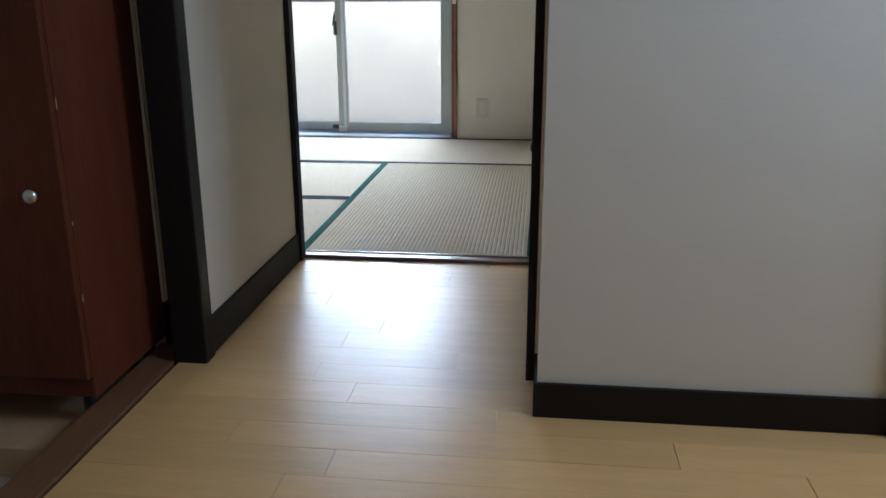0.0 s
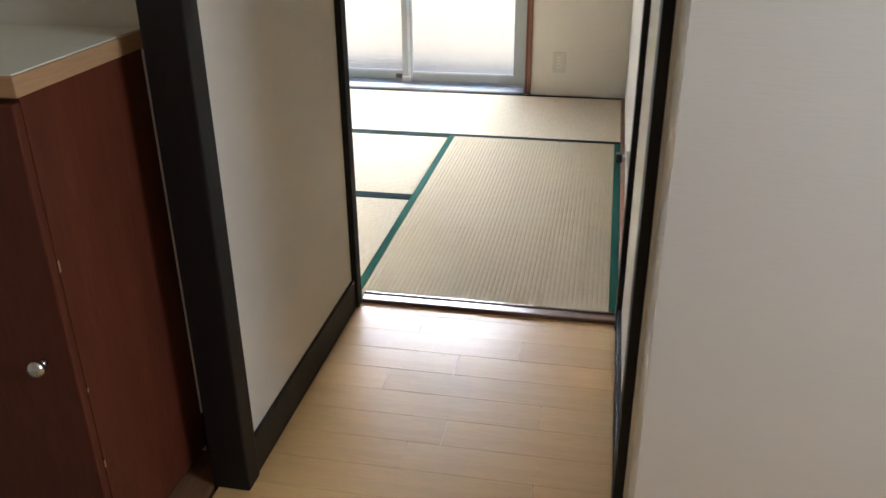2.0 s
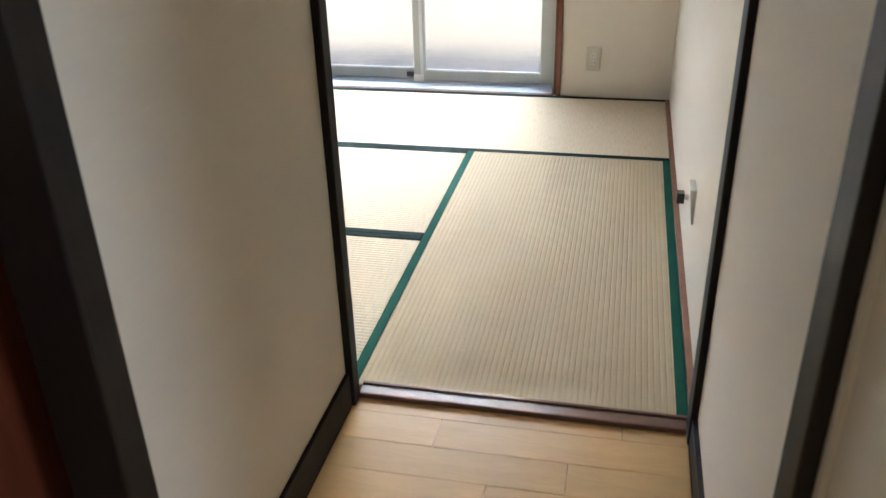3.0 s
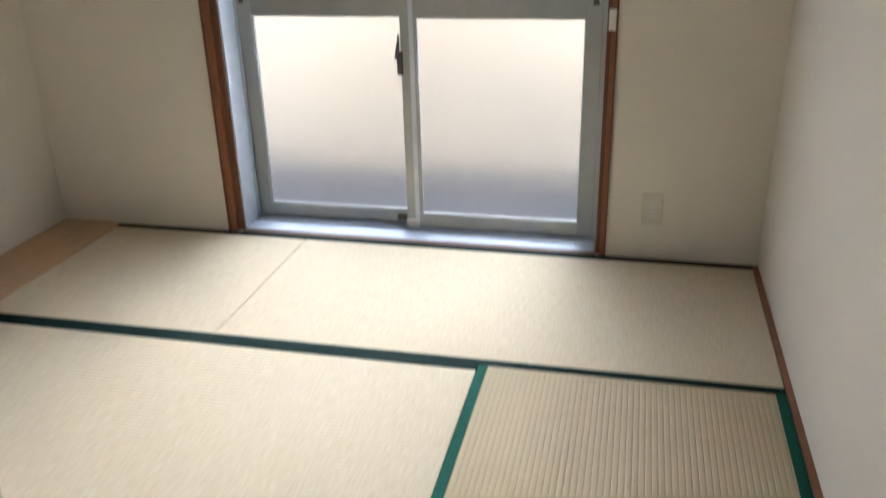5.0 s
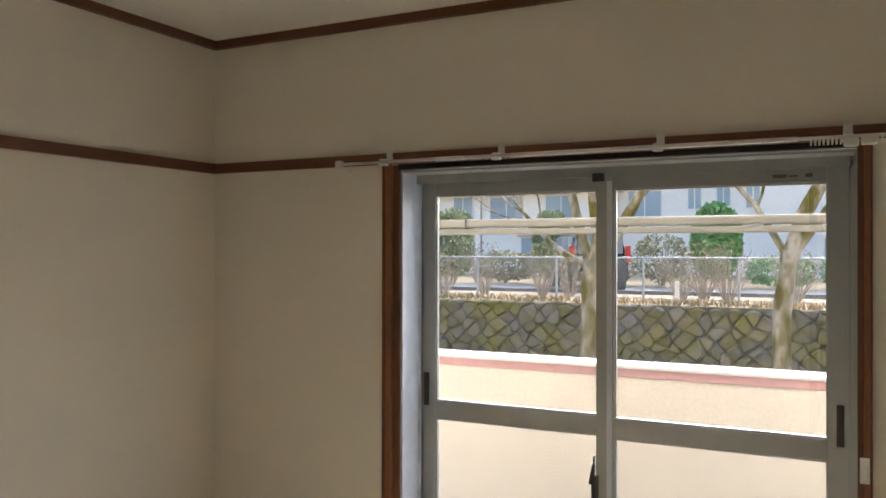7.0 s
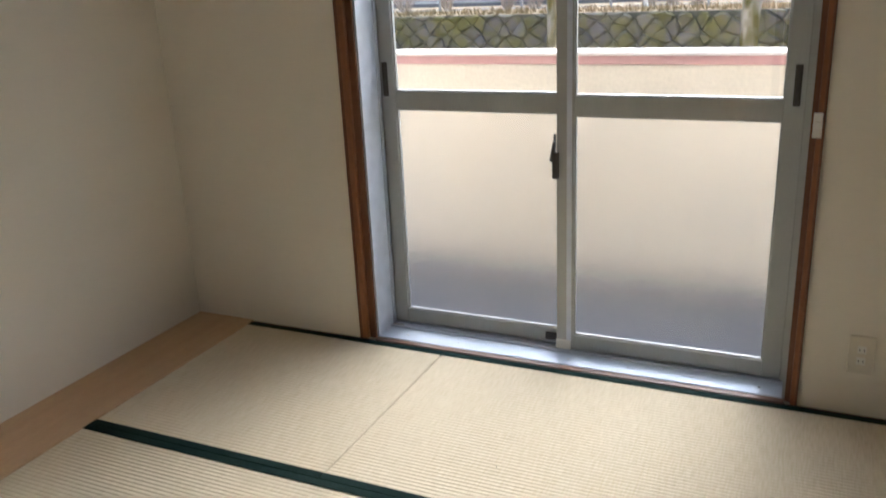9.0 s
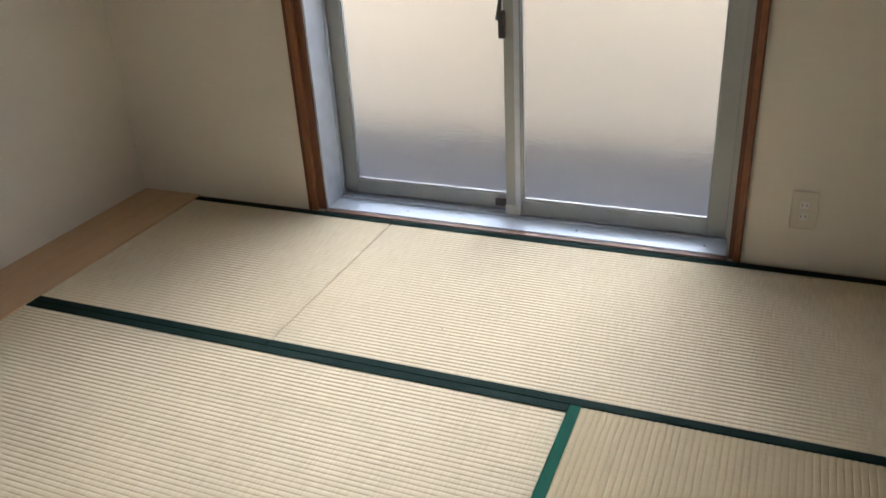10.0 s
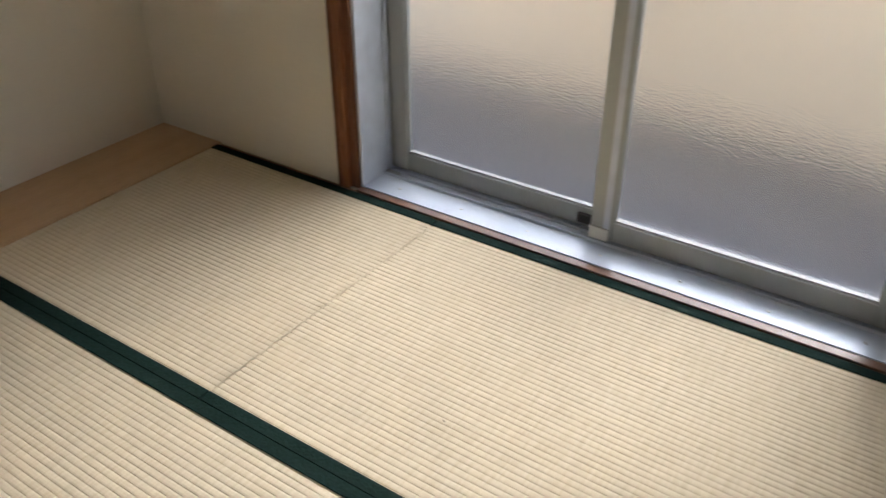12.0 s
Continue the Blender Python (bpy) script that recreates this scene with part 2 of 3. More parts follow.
bm = block(0.866, 2.5, -2.81, -2.66, -0.3, CEIL + 0.1)
box(bm, 0.8592, 1.0, -2.66, -2.576, -0.3, CEIL + 0.1)
structure("wall_hall_north", bm, WALLPAPER, "beige ribbed wallpaper wall beside the passage", "wall")
structure("wall_entrance_north", block(-1.5, -0.046, -2.52, -2.40, -0.4, CEIL + 0.1), WALLPAPER, "cream wall behind the shoe cabinet", "wall")
structure("wall_entrance_west", block(-1.62, -1.5, -6.3, -2.40, -0.4, CEIL + 0.1), WALLPAPER, "cream entrance wall", "wall")
# unseen walls that close the hall; the opening frames the added fill
bm = block(2.5, 2.62, -6.3, -3.9, -0.3, CEIL + 0.1)
box(bm, 2.5, 2.62, -3.0, -2.66, -0.3, CEIL + 0.1)
box(bm, 2.5, 2.62, -3.9, -3.0, -0.3, 1.2)
box(bm, 2.5, 2.62, -3.9, -3.0, 2.2, CEIL + 0.1)
structure("wall_hall_east", bm, WALLPAPER, "unseen cream side wall with an opening for the added light", "wall")
bm = block(-1.5, 2.5, -6.32, -6.2, -0.4, CEIL + 0.1)
structure("wall_hall_south", bm, WALLPAPER, "unseen cream end wall closing the hall", "wall")
structure("ceiling", block(LEFT - 0.12, RIGHT + 0.12, -1.785, 1.1, CEIL, CEIL + 0.1), CEILING, "off-white papered ceiling of the tatami room", "ceiling")
structure("ceiling_hall", block(-1.62, 2.62, -6.3, -1.786, CEIL + 0.01, CEIL + 0.11), CEILING, "off-white hall ceiling", "ceiling")
structure("floor_base", block(LEFT, RIGHT, -1.72, WALL_Y, -0.12, -0.056), JOINT, "wooden subfloor under the mats", "floor")

# brown rails round the room and the ceiling moulding
bm = block(LEFT, -1.90 + 0.0, WALL_Y - 0.018, WALL_Y, 1.767, 1.805)
box(bm, -1.90, RIGHT, WALL_Y - 0.018, WALL_Y, 1.767, 1.805)
structure("trim_rail_north", bm, BROWN_RAIL, "dark brown wooden picture rail", "trim")
structure("trim_rail_west", block(LEFT, LEFT + 0.018, -1.72, WALL_Y - 0.018, 1.767, 1.805), BROWN_RAIL, "dark brown wooden picture rail", "trim")
structure("trim_rail_east", block(RIGHT - 0.018, RIGHT, -1.72, WALL_Y - 0.018, 1.767, 1.805), BROWN_RAIL, "dark brown wooden picture rail", "trim")
structure("trim_ceiling_north", block(LEFT, RIGHT, WALL_Y - 0.022, WALL_Y, 2.258, CEIL), BROWN_RAIL, "dark brown wooden ceiling moulding", "trim")
structure("trim_ceiling_west", block(LEFT, LEFT + 0.022, -1.72, WALL_Y - 0.022, 2.258, CEIL), BROWN_RAIL, "dark brown wooden ceiling moulding", "trim")
structure("trim_ceiling_east", block(RIGHT - 0.022, RIGHT, -1.72, WALL_Y - 0.022, 2.258, CEIL), BROWN_RAIL, "dark brown wooden ceiling moulding", "trim")

# wooden edge strips between mats and walls, and the tan side board
structure("trim_floor_north", block(LEFT + 0.28, RIGHT, 0.853, WALL_Y, -0.05, -0.004), KAMACHI, "dark wooden strip between mats and wall", "trim")
structure("trim_floor_east", block(0.853, RIGHT, -1.70, 0.851, -0.05, 0.004, 0.002), BROWN_WOOD, "reddish brown wooden strip between mats and wall", "trim")
structure("floor_board_west", block(LEFT, -1.724, -1.72, WALL_Y, -0.05, 0.003, 0.002), BOARD, "tan wooden floor board along the wall", "floor board")

# entrance sill and its posts
bm = block(0.050, 0.845, -1.752, -1.712, -0.05, 0.012, 0.005)
box(bm, 0.050, 0.845, -1.712, -1.703, -0.05, 0.016, 0.002)
structure("trim_sill", bm, SILL_WOOD, "worn brown wooden sliding door sill", "door sill")
structure("trim_post_room_west", block(0.010, 0.054, -1.790, -1.748, 0.0, 1.86, 0.003), DARK_TRIM, "black-brown wooden door post", "door post")
structure("trim_post_room_east", block(0.842, 0.90, -1.790, -1.722, 0.0, 1.86, 0.003), DARK_TRIM, "black-brown wooden door post", "door post")
structure("trim_head_room", block(0.054, 0.842, -1.790, -1.748, 1.80, 1.86, 0.003), DARK_TRIM, "black-brown wooden door head", "door head")
structure("trim_post_hall_west", block(-0.036, 0.050, -2.635, -2.576, -0.02, CEIL, 0.004), DARK_TRIM, "broad black-brown wooden post beside the shoe cabinet", "door post")
structure("trim_post_hall_east", block(0.839, 0.859, -2.645, -2.576, 0.0, CEIL, 0.003), DARK_TRIM, "black-brown wooden door post", "door post")
structure("baseboard_passage_west", block(0.036, 0.046, -2.575, -1.791, 0.0, 0.098, 0.002), DARK_TRIM, "black-brown wooden baseboard", "baseboard")
structure("baseboard_passage_east", block(0.846, 0.858, -2.575, -1.791, 0.0, 0.075, 0.002), DARK_TRIM, "black-brown wooden baseboard", "baseboard")
bm = block(0.858, 2.5, -2.822, -2.81, 0.0, 0.079, 0.002)
box(bm, 0.858, 0.866, -2.81, -2.661, 0.0, 0.079)
structure("baseboard_hall", bm, DARK_TRIM, "black-brown wooden baseboard", "baseboard")
# strip added to darken the wall foot between cabinet and post
structure("baseboard_entrance", block(-0.1, -0.034, -2.535, -2.5205, 0.001, 0.12), DARK_TRIM, "dark strip added in the gap between shoe cabinet and post", "baseboard")
structure("trim_casing_hall", block(1.587, 1.65, -2.84, -2.823, 0.0, 2.0, 0.003), WHITE_PLASTIC, "white door casing", "trim")

# entrance floor, one step down
structure("floor_entrance", block(-1.5, -0.12, -6.2, -2.52, -0.4, -0.13), TILE, "beige tiled entrance floor", "floor")
structure("trim_step", block(-0.122, -0.037, -6.2, -2.521, -0.40, 0.0, 0.004), KAMACHI, "brown wooden step edge of the entrance", "step edge")
bm = block(-1.5, -0.124, -2.98, -2.521, -0.129, -0.055, 0.003)
structure("floor_entrance_ledge", bm, BOARD, "tan wooden ledge under the shoe cabinet", "ledge")
structure("floor_hall", block(-0.032, 2.5, -6.2, -1.753, -0.40, -0.012), JOINT, "floor base under the planks", "floor")

# ---------------------------------------------------------------- window
win = tagged(new("window_1"), "grey aluminium sliding balcony window, frosted below and clear above", "window", kind="structure")


def wood_casing(x0, x1, flip):
    """Brown casing, its proud outer strip and the darker rebate towards the frame."""
    w = x1 - x0
    a, b, c = (x0, x0 + w * 0.58, x1) if not flip else (x1, x1 - w * 0.58, x0)
    outer = block(min(a, b), max(a, b), 0.858, 1.0, 0.0, 1.766, 0.004)
    # the strip's orange highlight comes from this lighter brown between darker edges
    cas = part("casing", outer, BROWN_WOOD, win, "brown wooden casing")
    part("edge_bead", block(min(a, a + (b - a) * 0.3), max(a, a + (b - a) * 0.3), 0.854, 0.862, 0.0, 1.766, 0.002), BROWN_RAIL, cas, "dark brown bead")
    part("rebate", block(min(b, c), max(b, c), 0.874, 1.0, 0.0, 1.766, 0.002), BROWN_RAIL, cas, "darker brown rebate")


wood_casing(-1.217, -1.157, False)
wood_casing(0.288, 0.325, True)
part("casing_head", block(-1.157, 0.288, 0.862, 0.90, 1.748, 1.766, 0.002), DARK_TRIM, win, "dark wooden head casing")
part("sill_strip", block(-1.157, 0.288, 0.860, 0.886, -0.04, 0.003, 0.002), SILL_WOOD, win, "brown wooden sill strip")
# aluminium outer frame: jambs, head with steps, sill with tracks
# left jamb in the paler tone, as the lit reveal
bm = block(-1.157, -1.149, 0.884, 1.09, 0.0, 1.745)
box(bm, -1.149, -1.143, 1.0, 1.012, 0.0, 1.73)
box(bm, -1.149, -1.139, 1.062, 1.085, 0.0, 1.73)
part("frame_jamb", bm, ALU_LIT, win)
bm = block(0.280, 0.288, 0.884, 1.09, 0.0, 1.745)
box(bm, 0.268, 0.280, 0.985, 0.995, 0.0, 1.73)
box(bm, 0.262, 0.280, 1.062, 1.085, 0.0, 1.73)
part("frame_jamb", bm, ALU, win)
bm = block(-1.149, 0.280, 0.884, 1.09, 1.737, 1.745)
box(bm, -1.149, 0.280, 0.985, 0.997, 1.705, 1.737)
box(bm, -1.149, 0.280, 1.024, 1.034, 1.705, 1.737)
box(bm, -1.149, 0.280, 1.064, 1.085, 1.700, 1.737)
part("frame_head", bm, ALU, win)
bm = block(-1.149, 0.280, 0.886, 1.12, -0.03, 0.006, 0.001)
box(bm, -1.149, 0.280, 0.980, 0.984, 0.006, 0.014)
box(bm, -1.149, 0.280, 1.012, 1.016, 0.006, 0.014)
box(bm, -1.149, 0.280, 1.046, 1.050, 0.006, 0.014)
# the sill's bluish reflection is in its colour
part("frame_sill", bm, ALU_LIT, win, "aluminium sill, paled by bluish sky light in its colour")
for i in range(7):
    part("screw", tube(bmesh.new(), (-1.05 + i * 0.21, 0.93, 0.005), (-1.05 + i * 0.21, 0.93, 0.0075), 0.004), STEEL, win)


def sash(name, x0, x1, y, l, r):
    """One sliding sash: stiles l and r wide, three rails, a clear pane above and a frosted one below."""
    s = part(name, block(x0, x0 + l, y - 0.015, y + 0.015, 0.016, 1.715, 0.003), ALU, win, "grey aluminium sliding sash")
    part("stile", block(x1 - r, x1, y - 0.015, y + 0.015, 0.016, 1.715, 0.003), ALU, s)
    for z0, z1 in ((0.016, 0.072), (0.852, 0.916), (1.664, 1.715)):
        part("rail", block(x0 + l, x1 - r, y - 0.013, y + 0.013, z0, z1, 0.003), ALU, s)
    for z0, z1, g, nm in ((0.072, 0.852, FROSTED, "frosted_pane"), (0.916, 1.664, CLEAR, "clear_pane")):
        pane = part(nm, block(x0 + l - 0.004, x1 - r + 0.004, y - 0.002, y + 0.002, z0 - 0.004, z1 + 0.004), g, s)
        pane.visible_shadow = False
        bm = block(x0 + l, x0 + l + 0.005, y - 0.008, y + 0.008, z0, z1)
        box(bm, x1 - r - 0.005, x1 - r, y - 0.008, y + 0.008, z0, z1)
        box(bm, x0 + l + 0.005, x1 - r - 0.005, y - 0.008, y + 0.008, z0, z0 + 0.005)
        box(bm, x0 + l + 0.005, x1 - r - 0.005, y - 0.008, y + 0.008, z1 - 0.005, z1)
        part("glazing_bead", bm, ALU, s)
    return s


left_sash = sash("sash", -1.147, -0.432, 1.037, 0.056, 0.040)
right_sash = sash("sash", -0.480, 0.268, 1.004, 0.060, 0.058)
# pale strip added for the light on the stile's edge
part("stile_lip", block(-0.4445, -0.427, 0.9865, 0.9895, 0.05, 1.69, 0.001), ALU_LIT, right_sash, "stile edge strip, paler to show the lit face")
# recessed pulls, latch, stops
for s, x, y in ((left_sash, -1.126, 1.021), (right_sash, 0.243, 0.988)):
    bm = block(x - 0.010, x + 0.010, y - 0.003, y + 0.004, 0.898, 1.018, 0.002)
    box(bm, x - 0.006, x + 0.006, y - 0.006, y - 0.002, 0.905, 1.010, 0.002)
    part("pull", bm, BRONZE, s, "dark recessed pull")
latch = part("crescent_latch", block(-0.492, -0.470, 0.972, 0.990, 0.640, 0.730, 0.005), BRONZE, right_sash, "dark crescent latch")
part("latch_arm", tube(bmesh.new(), (-0.493, 0.978, 0.700), (-0.484, 0.978, 0.765), 0.009, 0.006), BRONZE, latch)
part("latch_keeper", block(-0.487, -0.482, 0.976, 0.990, 0.73, 0.79, 0.002), BRONZE, right_sash)
part("stop", block(-0.530, -0.490, 1.012, 1.024, 0.030, 0.056, 0.002), BRONZE, left_sash, "brown rubber stop")
part("end_cap", block(-0.482, -0.428, 0.984, 0.992, 0.014, 0.050, 0.003), WHITE_PLASTIC, right_sash)
part("end_cap", block(-0.492, -0.452, 0.982, 1.0, 1.690, 1.717, 0.003), BRONZE, right_sash)
bm = block(0.06, 0.10, 0.9885, 0.9905, 1.680, 1.690)
box(bm, 0.105, 0.13, 0.9885, 0.9905, 1.682, 1.687)
box(bm, 0.15, 0.17, 0.9885, 0.9905, 1.680, 1.691)
part("sticker", bm, STICKER, right_sash, "small grey printed sticker")
part("corner_block", block(-1.145, -1.10, 0.985, 1.0, 0.006, 0.016, 0.003), ALU, win)

# white plastic clip on the casing
clip = thing("casing_clip", (0.306, 0.858, 0.868), "small white plastic clip screwed to the brown casing", "clip")
part("plate", block(-0.012, 0.012, -0.008, 0.0, -0.035, 0.035, 0.003), WHITE_PLASTIC, clip)
part("tab", block(-0.006, 0.006, -0.014, -0.008, -0.02, 0.012, 0.002), WHITE_PLASTIC, clip)

# ---------------------------------------------------------------- curtain rail
rail = thing("curtain_rail", (-0.46, 0.85, 1.770), "slim steel double curtain rail with white plastic gliders", "curtain rail")
part("track", block(-0.90, 0.89, -0.049, -0.039, -0.005, 0.004, 0.002), STEEL, rail, "steel track")
part("sleeve", block(-0.72, 0.60, -0.051, -0.037, -0.007, 0.006, 0.003), STEEL, rail, "steel track sleeve")
for x in (-0.905, 0.892):
    part("end_cap", block(x - 0.012, x + 0.012, -0.056, -0.032, -0.014, 0.012, 0.004), WHITE_PLASTIC, rail)
for x in (-0.722, -0.297, 0.22, 0.725):
    b = part("bracket", block(x - 0.012, x + 0.012, -0.004, 0.0, 0.0, 0.044, 0.002), WHITE_PLASTIC, rail)
    part("arm", block(x - 0.011, x + 0.011, -0.056, -0.002, 0.005, 0.010, 0.002), WHITE_PLASTIC, b)
    part("clamp", block(x - 0.014, x + 0.014, -0.056, -0.032, -0.013, -0.006, 0.002), WHITE_PLASTIC, b)
for i in range(18):
    x = (0.635 + i * 0.0105) if i < 8 else (0.765 + (i - 8) * 0.0105)
    g = part("glider", block(x - 0.0025, x + 0.0025, -0.050, -0.038, -0.020, -0.005, 0.001), WHITE_PLASTIC, rail)
part("master_carrier", block(0.715, 0.752, -0.056, -0.034, -0.027, -0.006, 0.004), WHITE_PLASTIC, rail)
part("master_carrier", block(0.757, 0.795, -0.056, -0.034, -0.025, -0.006, 0.004), WHITE_PLASTIC, rail)
part("hook", tube(bmesh.new(), (-0.862, -0.044, -0.008), (-0.862, -0.044, -0.030), 0.003), STEEL, rail)

# ---------------------------------------------------------------- wall fittings
outlet = thing("wall_outlet", (0.484, WALL_Y, 0.195), "ivory double power outlet on the cream wall", "power outlet")
part("cover_plate", block(-0.036, 0.036, -0.008, 0.0, -0.060, 0.060, 0.004), IVORY, outlet)
for dz in (0.018, -0.018):
    sock = part("socket", block(-0.012, 0.012, -0.010, -0.008, dz - 0.012, dz + 0.012, 0.001), WHITE_PLASTIC, outlet)
    for dx in (-0.006, 0.006):
        part("slot", block(dx - 0.001, dx + 0.001, -0.0106, -0.0098, dz - 0.004, dz + 0.004), BLACK, sock)

tap = thing("gas_tap", (RIGHT, -0.99, 0.262), "small white gas outlet with a black cap on the wall", "gas tap")
bm = block(-0.020, 0.0, -0.040, 0.045, -0.070, 0.046, 0.003)
for v in bm.verts:
    if v.co.z < 0:
        v.co.x *= 0.3
        v.co.y = v.co.y * 0.75
part("cover", bm, WHITE_PLASTIC, tap, "white cover tapering towards the wall")
part("neck", tube(bmesh.new(), (-0.020, -0.014, 0.012), (-0.034, -0.014, 0.012), 0.010), STEEL, tap)
part("cap", block(-0.054, -0.032, -0.030, 0.002, -0.004, 0.028, 0.003), BLACK, tap, "black cap")


# ---------------------------------------------------------------- tatami mats
def ridged(x0, x1, y0, y1, along_x, pitch=0.0155, depth=0.0024):
    """A mat body whose woven top is ridged lengthwise."""
    a0, a1 = (y0, y1) if along_x else (x0, x1)
    n = round((a1 - a0) / pitch)
    line = []
    for i in range(n):
        for f, h in ((0.0, -1.0), (0.12, -0.35), (0.32, 0.0), (0.68, 0.0), (0.88, -0.35)):
            line.append((a0 + (i + f) * (a1 - a0) / n, h * depth))
    line.append((a1, -depth))
    b0, b1 = (x0, x1) if along_x else (y0, y1)
    spans = [b0 + (b1 - b0) * k / 6 for k in range(7)]
    verts, faces = [], []
    for b in spans:
        for a, h in line:
            verts.append((b, a, h) if along_x else (a, b, h))
    m = len(line)
    for k in range(6):
        for i in range(m - 1):
            faces.append((k * m + i, k * m + i + 1, (k + 1) * m + i + 1, (k + 1) * m + i))
    bm = bmesh.new()
    vs = [bm.verts.new(v) for v in verts]
    for f in faces:
        bm.faces.new([vs[i] for i in f])
    box(bm, x0, x1, y0, y1, -0.053, -0.004)
    return bm


def tatami(x0, x1, y0, y1, along_x, label, rush_mat, cloth):
    g = 0.0016
    t = thing("tatami_mat", (0, 0, 0), label, "tatami mat", "mats of the tatami room")
    part("woven_top", ridged(x0 + g, x1 - g, y0 + g, y1 - g, along_x, depth=0.0022 if along_x else 0.0019), rush_mat, t)
    w = 0.030
    strips = ((x0, x1, y0, y0 + w), (x0, x1, y1 - w, y1)) if along_x else ((x0, x0 + w, y0, y1), (x1 - w, x1, y0, y1))
    for a, b, c, d in strips:
        part("cloth_border", block(a + g / 2, b - g / 2, c + g / 2, d - g / 2, -0.02, 0.0022, 0.0012), cloth, t, "dark green cloth border")
    return t


tatami(-1.722, -0.8650, 0.0, 0.852, True, "half-size pale straw tatami mat with green border by the window", RUSH_X, HERI_DARK)
tatami(-0.8630, 0.852, 0.0, 0.852, True, "pale straw tatami mat with green border under the window", RUSH_X, HERI_DARK)
tatami(-1.722, 0.0, -0.85, 0.0, True, "pale straw tatami mat with dark green border mid-room", RUSH_X, HERI_DARK)
tatami(-1.722, 0.0, -1.70, -0.85, True, "pale straw tatami mat with dark green border beside the entrance", RUSH_X, HERI_DARK)
tatami(0.0, 0.852, -1.70, 0.0, False, "yellowed straw tatami mat with bright green border inside the entrance", RUSH_Y, HERI)

fleck = tagged(part("straw_fleck", block(-0.4235, -0.4195, 0.224, 0.2265, 0.0, 0.0012, 0.0004), BRONZE), "tiny dark fleck lying on the tatami mat", "fleck")

# ---------------------------------------------------------------- shoe cabinet
cab = thing("shoe_cabinet", (-0.53, -2.715, 0.0), "dark cherry veneer shoe cabinet with a cream laminate top", "cabinet")
part("body", block(-0.42, 0.428, -0.170, 0.192, 0.025, 0.958, 0.002), CHERRY, cab)
for x0, x1, k in ((-0.418, 0.004, -0.05), (0.008, 0.427, 0.371)):
    d = part("door", block(x0, x1, -0.190, -0.1705, 0.075, 0.950, 0.004), CHERRY, cab)
    bm = tube(bmesh.new(), (k, -0.190, 0.490), (k, -0.202, 0.490), 0.008)
    bmesh.ops.create_uvsphere(bm, u_segments=16, v_segments=10, radius=0.0165, matrix=pose(k, -0.212, 0.490) @ Matrix.Diagonal((1, 0.75, 1, 1)))
    part("knob", bm, STEEL, d, "round steel knob", True)
top = part("countertop", block(-0.425, 0.436, -0.186, 0.193, 0.959, 0.992, 0.003), EDGE_OAK, cab, "oak-edged top")
part("laminate", block(-0.420, 0.431, -0.181, 0.192, 0.989, 0.9945, 0.001), CREAM, top, "cream laminate surface")
for x in (-0.38, 0.39):
    for y in (-0.13, 0.16):
        part("foot", tube(bmesh.new(), (x, y, -0.055), (x, y, 0.026), 0.016), BLACK, cab)
for z, h in ((0.66, 0.022), (0.25, 0.016), (0.42, 0.008)):
    part("chipped_spot", block(0.4272, 0.4286, -0.171, -0.1675, z, z + h, 0.0005), EDGE_OAK, cab, "pale chip in the veneer edge")
part("caulk", block(0.428, 0.436, 0.182, 0.192, 0.03, 0.957, 0.002), WHITE_PLASTIC, cab, "white sealant line")

# ---------------------------------------------------------------- balcony
structure("floor_balcony", block(-5.0, 4.0, 1.10, 2.24, -0.30, -0.10), CONCRETE, "grey concrete balcony floor", "floor")
bm = block(-5.0, 4.0, 2.10, 2.24, -1.3, 0.888)
structure("wall_parapet", bm, PARAPET, "cream painted balcony parapet", "parapet")
structure("trim_parapet_band", block(-5.0, 4.0, 2.092, 2.25, 0.888, 0.928, 0.004), PINK, "faded pink band of the parapet", "trim")
structure("trim_parapet_cap", block(-5.0, 4.0, 2.080, 2.26, 0.928, 0.944, 0.004), CAP, "white top of the parapet", "trim")
structure("wall_outer", block(-9.0, 8.0, 1.101, 1.25, CEIL - 0.2, 12.0), RENDERED, "cream outside wall of the apartment block", "facade")
pole = thing("laundry_rail", (-0.5, 2.12, 1.60), "beige painted metal rail across the balcony", "rail")
part("bar", block(-4.4, 4.4, -0.02, 0.02, -0.022, 0.020, 0.012), RAIL_PAINT, pole)
part("lower_lip", block(-4.4, 4.4, -0.030, 0.012, -0.056, -0.027, 0.006), RAIL_PAINT, pole)
part("joint_sleeve", block(-0.985, -0.97, -0.022, 0.022, -0.026, 0.023, 0.004), BRONZE, pole, "rust-brown joint")
for x in (-4.0, 4.0):
    part("post", block(x - 0.02, x + 0.02, -0.02, 0.02, -0.656, -0.028), RAIL_PAINT, pole)

# ---------------------------------------------------------------- outside ground: low yard, retaining wall, street level
UP = 0.33
bm = bmesh.new()
prof = ((-400, -1.3), (2.24, -1.3), (16.1, -1.3), (16.25, UP), (19.5, UP), (60, UP + 0.1), (600, UP + 2))
rows_ = [[bm.verts.new((x, y, z)) for x in (-400, -60, -14, 4, 60, 400)] for y, z in prof]
for r0, r1 in zip(rows_, rows_[1:]):
    for i in range(5):
        bm.faces.new((r0[i], r0[i + 1], r1[i + 1], r1[i]))
structure("ground", bm, DRY_GRASS, "ground with dry brown winter grass", "ground")
structure("road", block(-60, 40, 20.6, 25.2, UP - 0.3, UP + 0.02), ASPHALT, "grey asphalt street", "road")
structure("kerb", block(-60, 40, 20.4, 20.6, UP - 0.3, UP + 0.10), CONCRETE, "concrete kerb", "kerb")

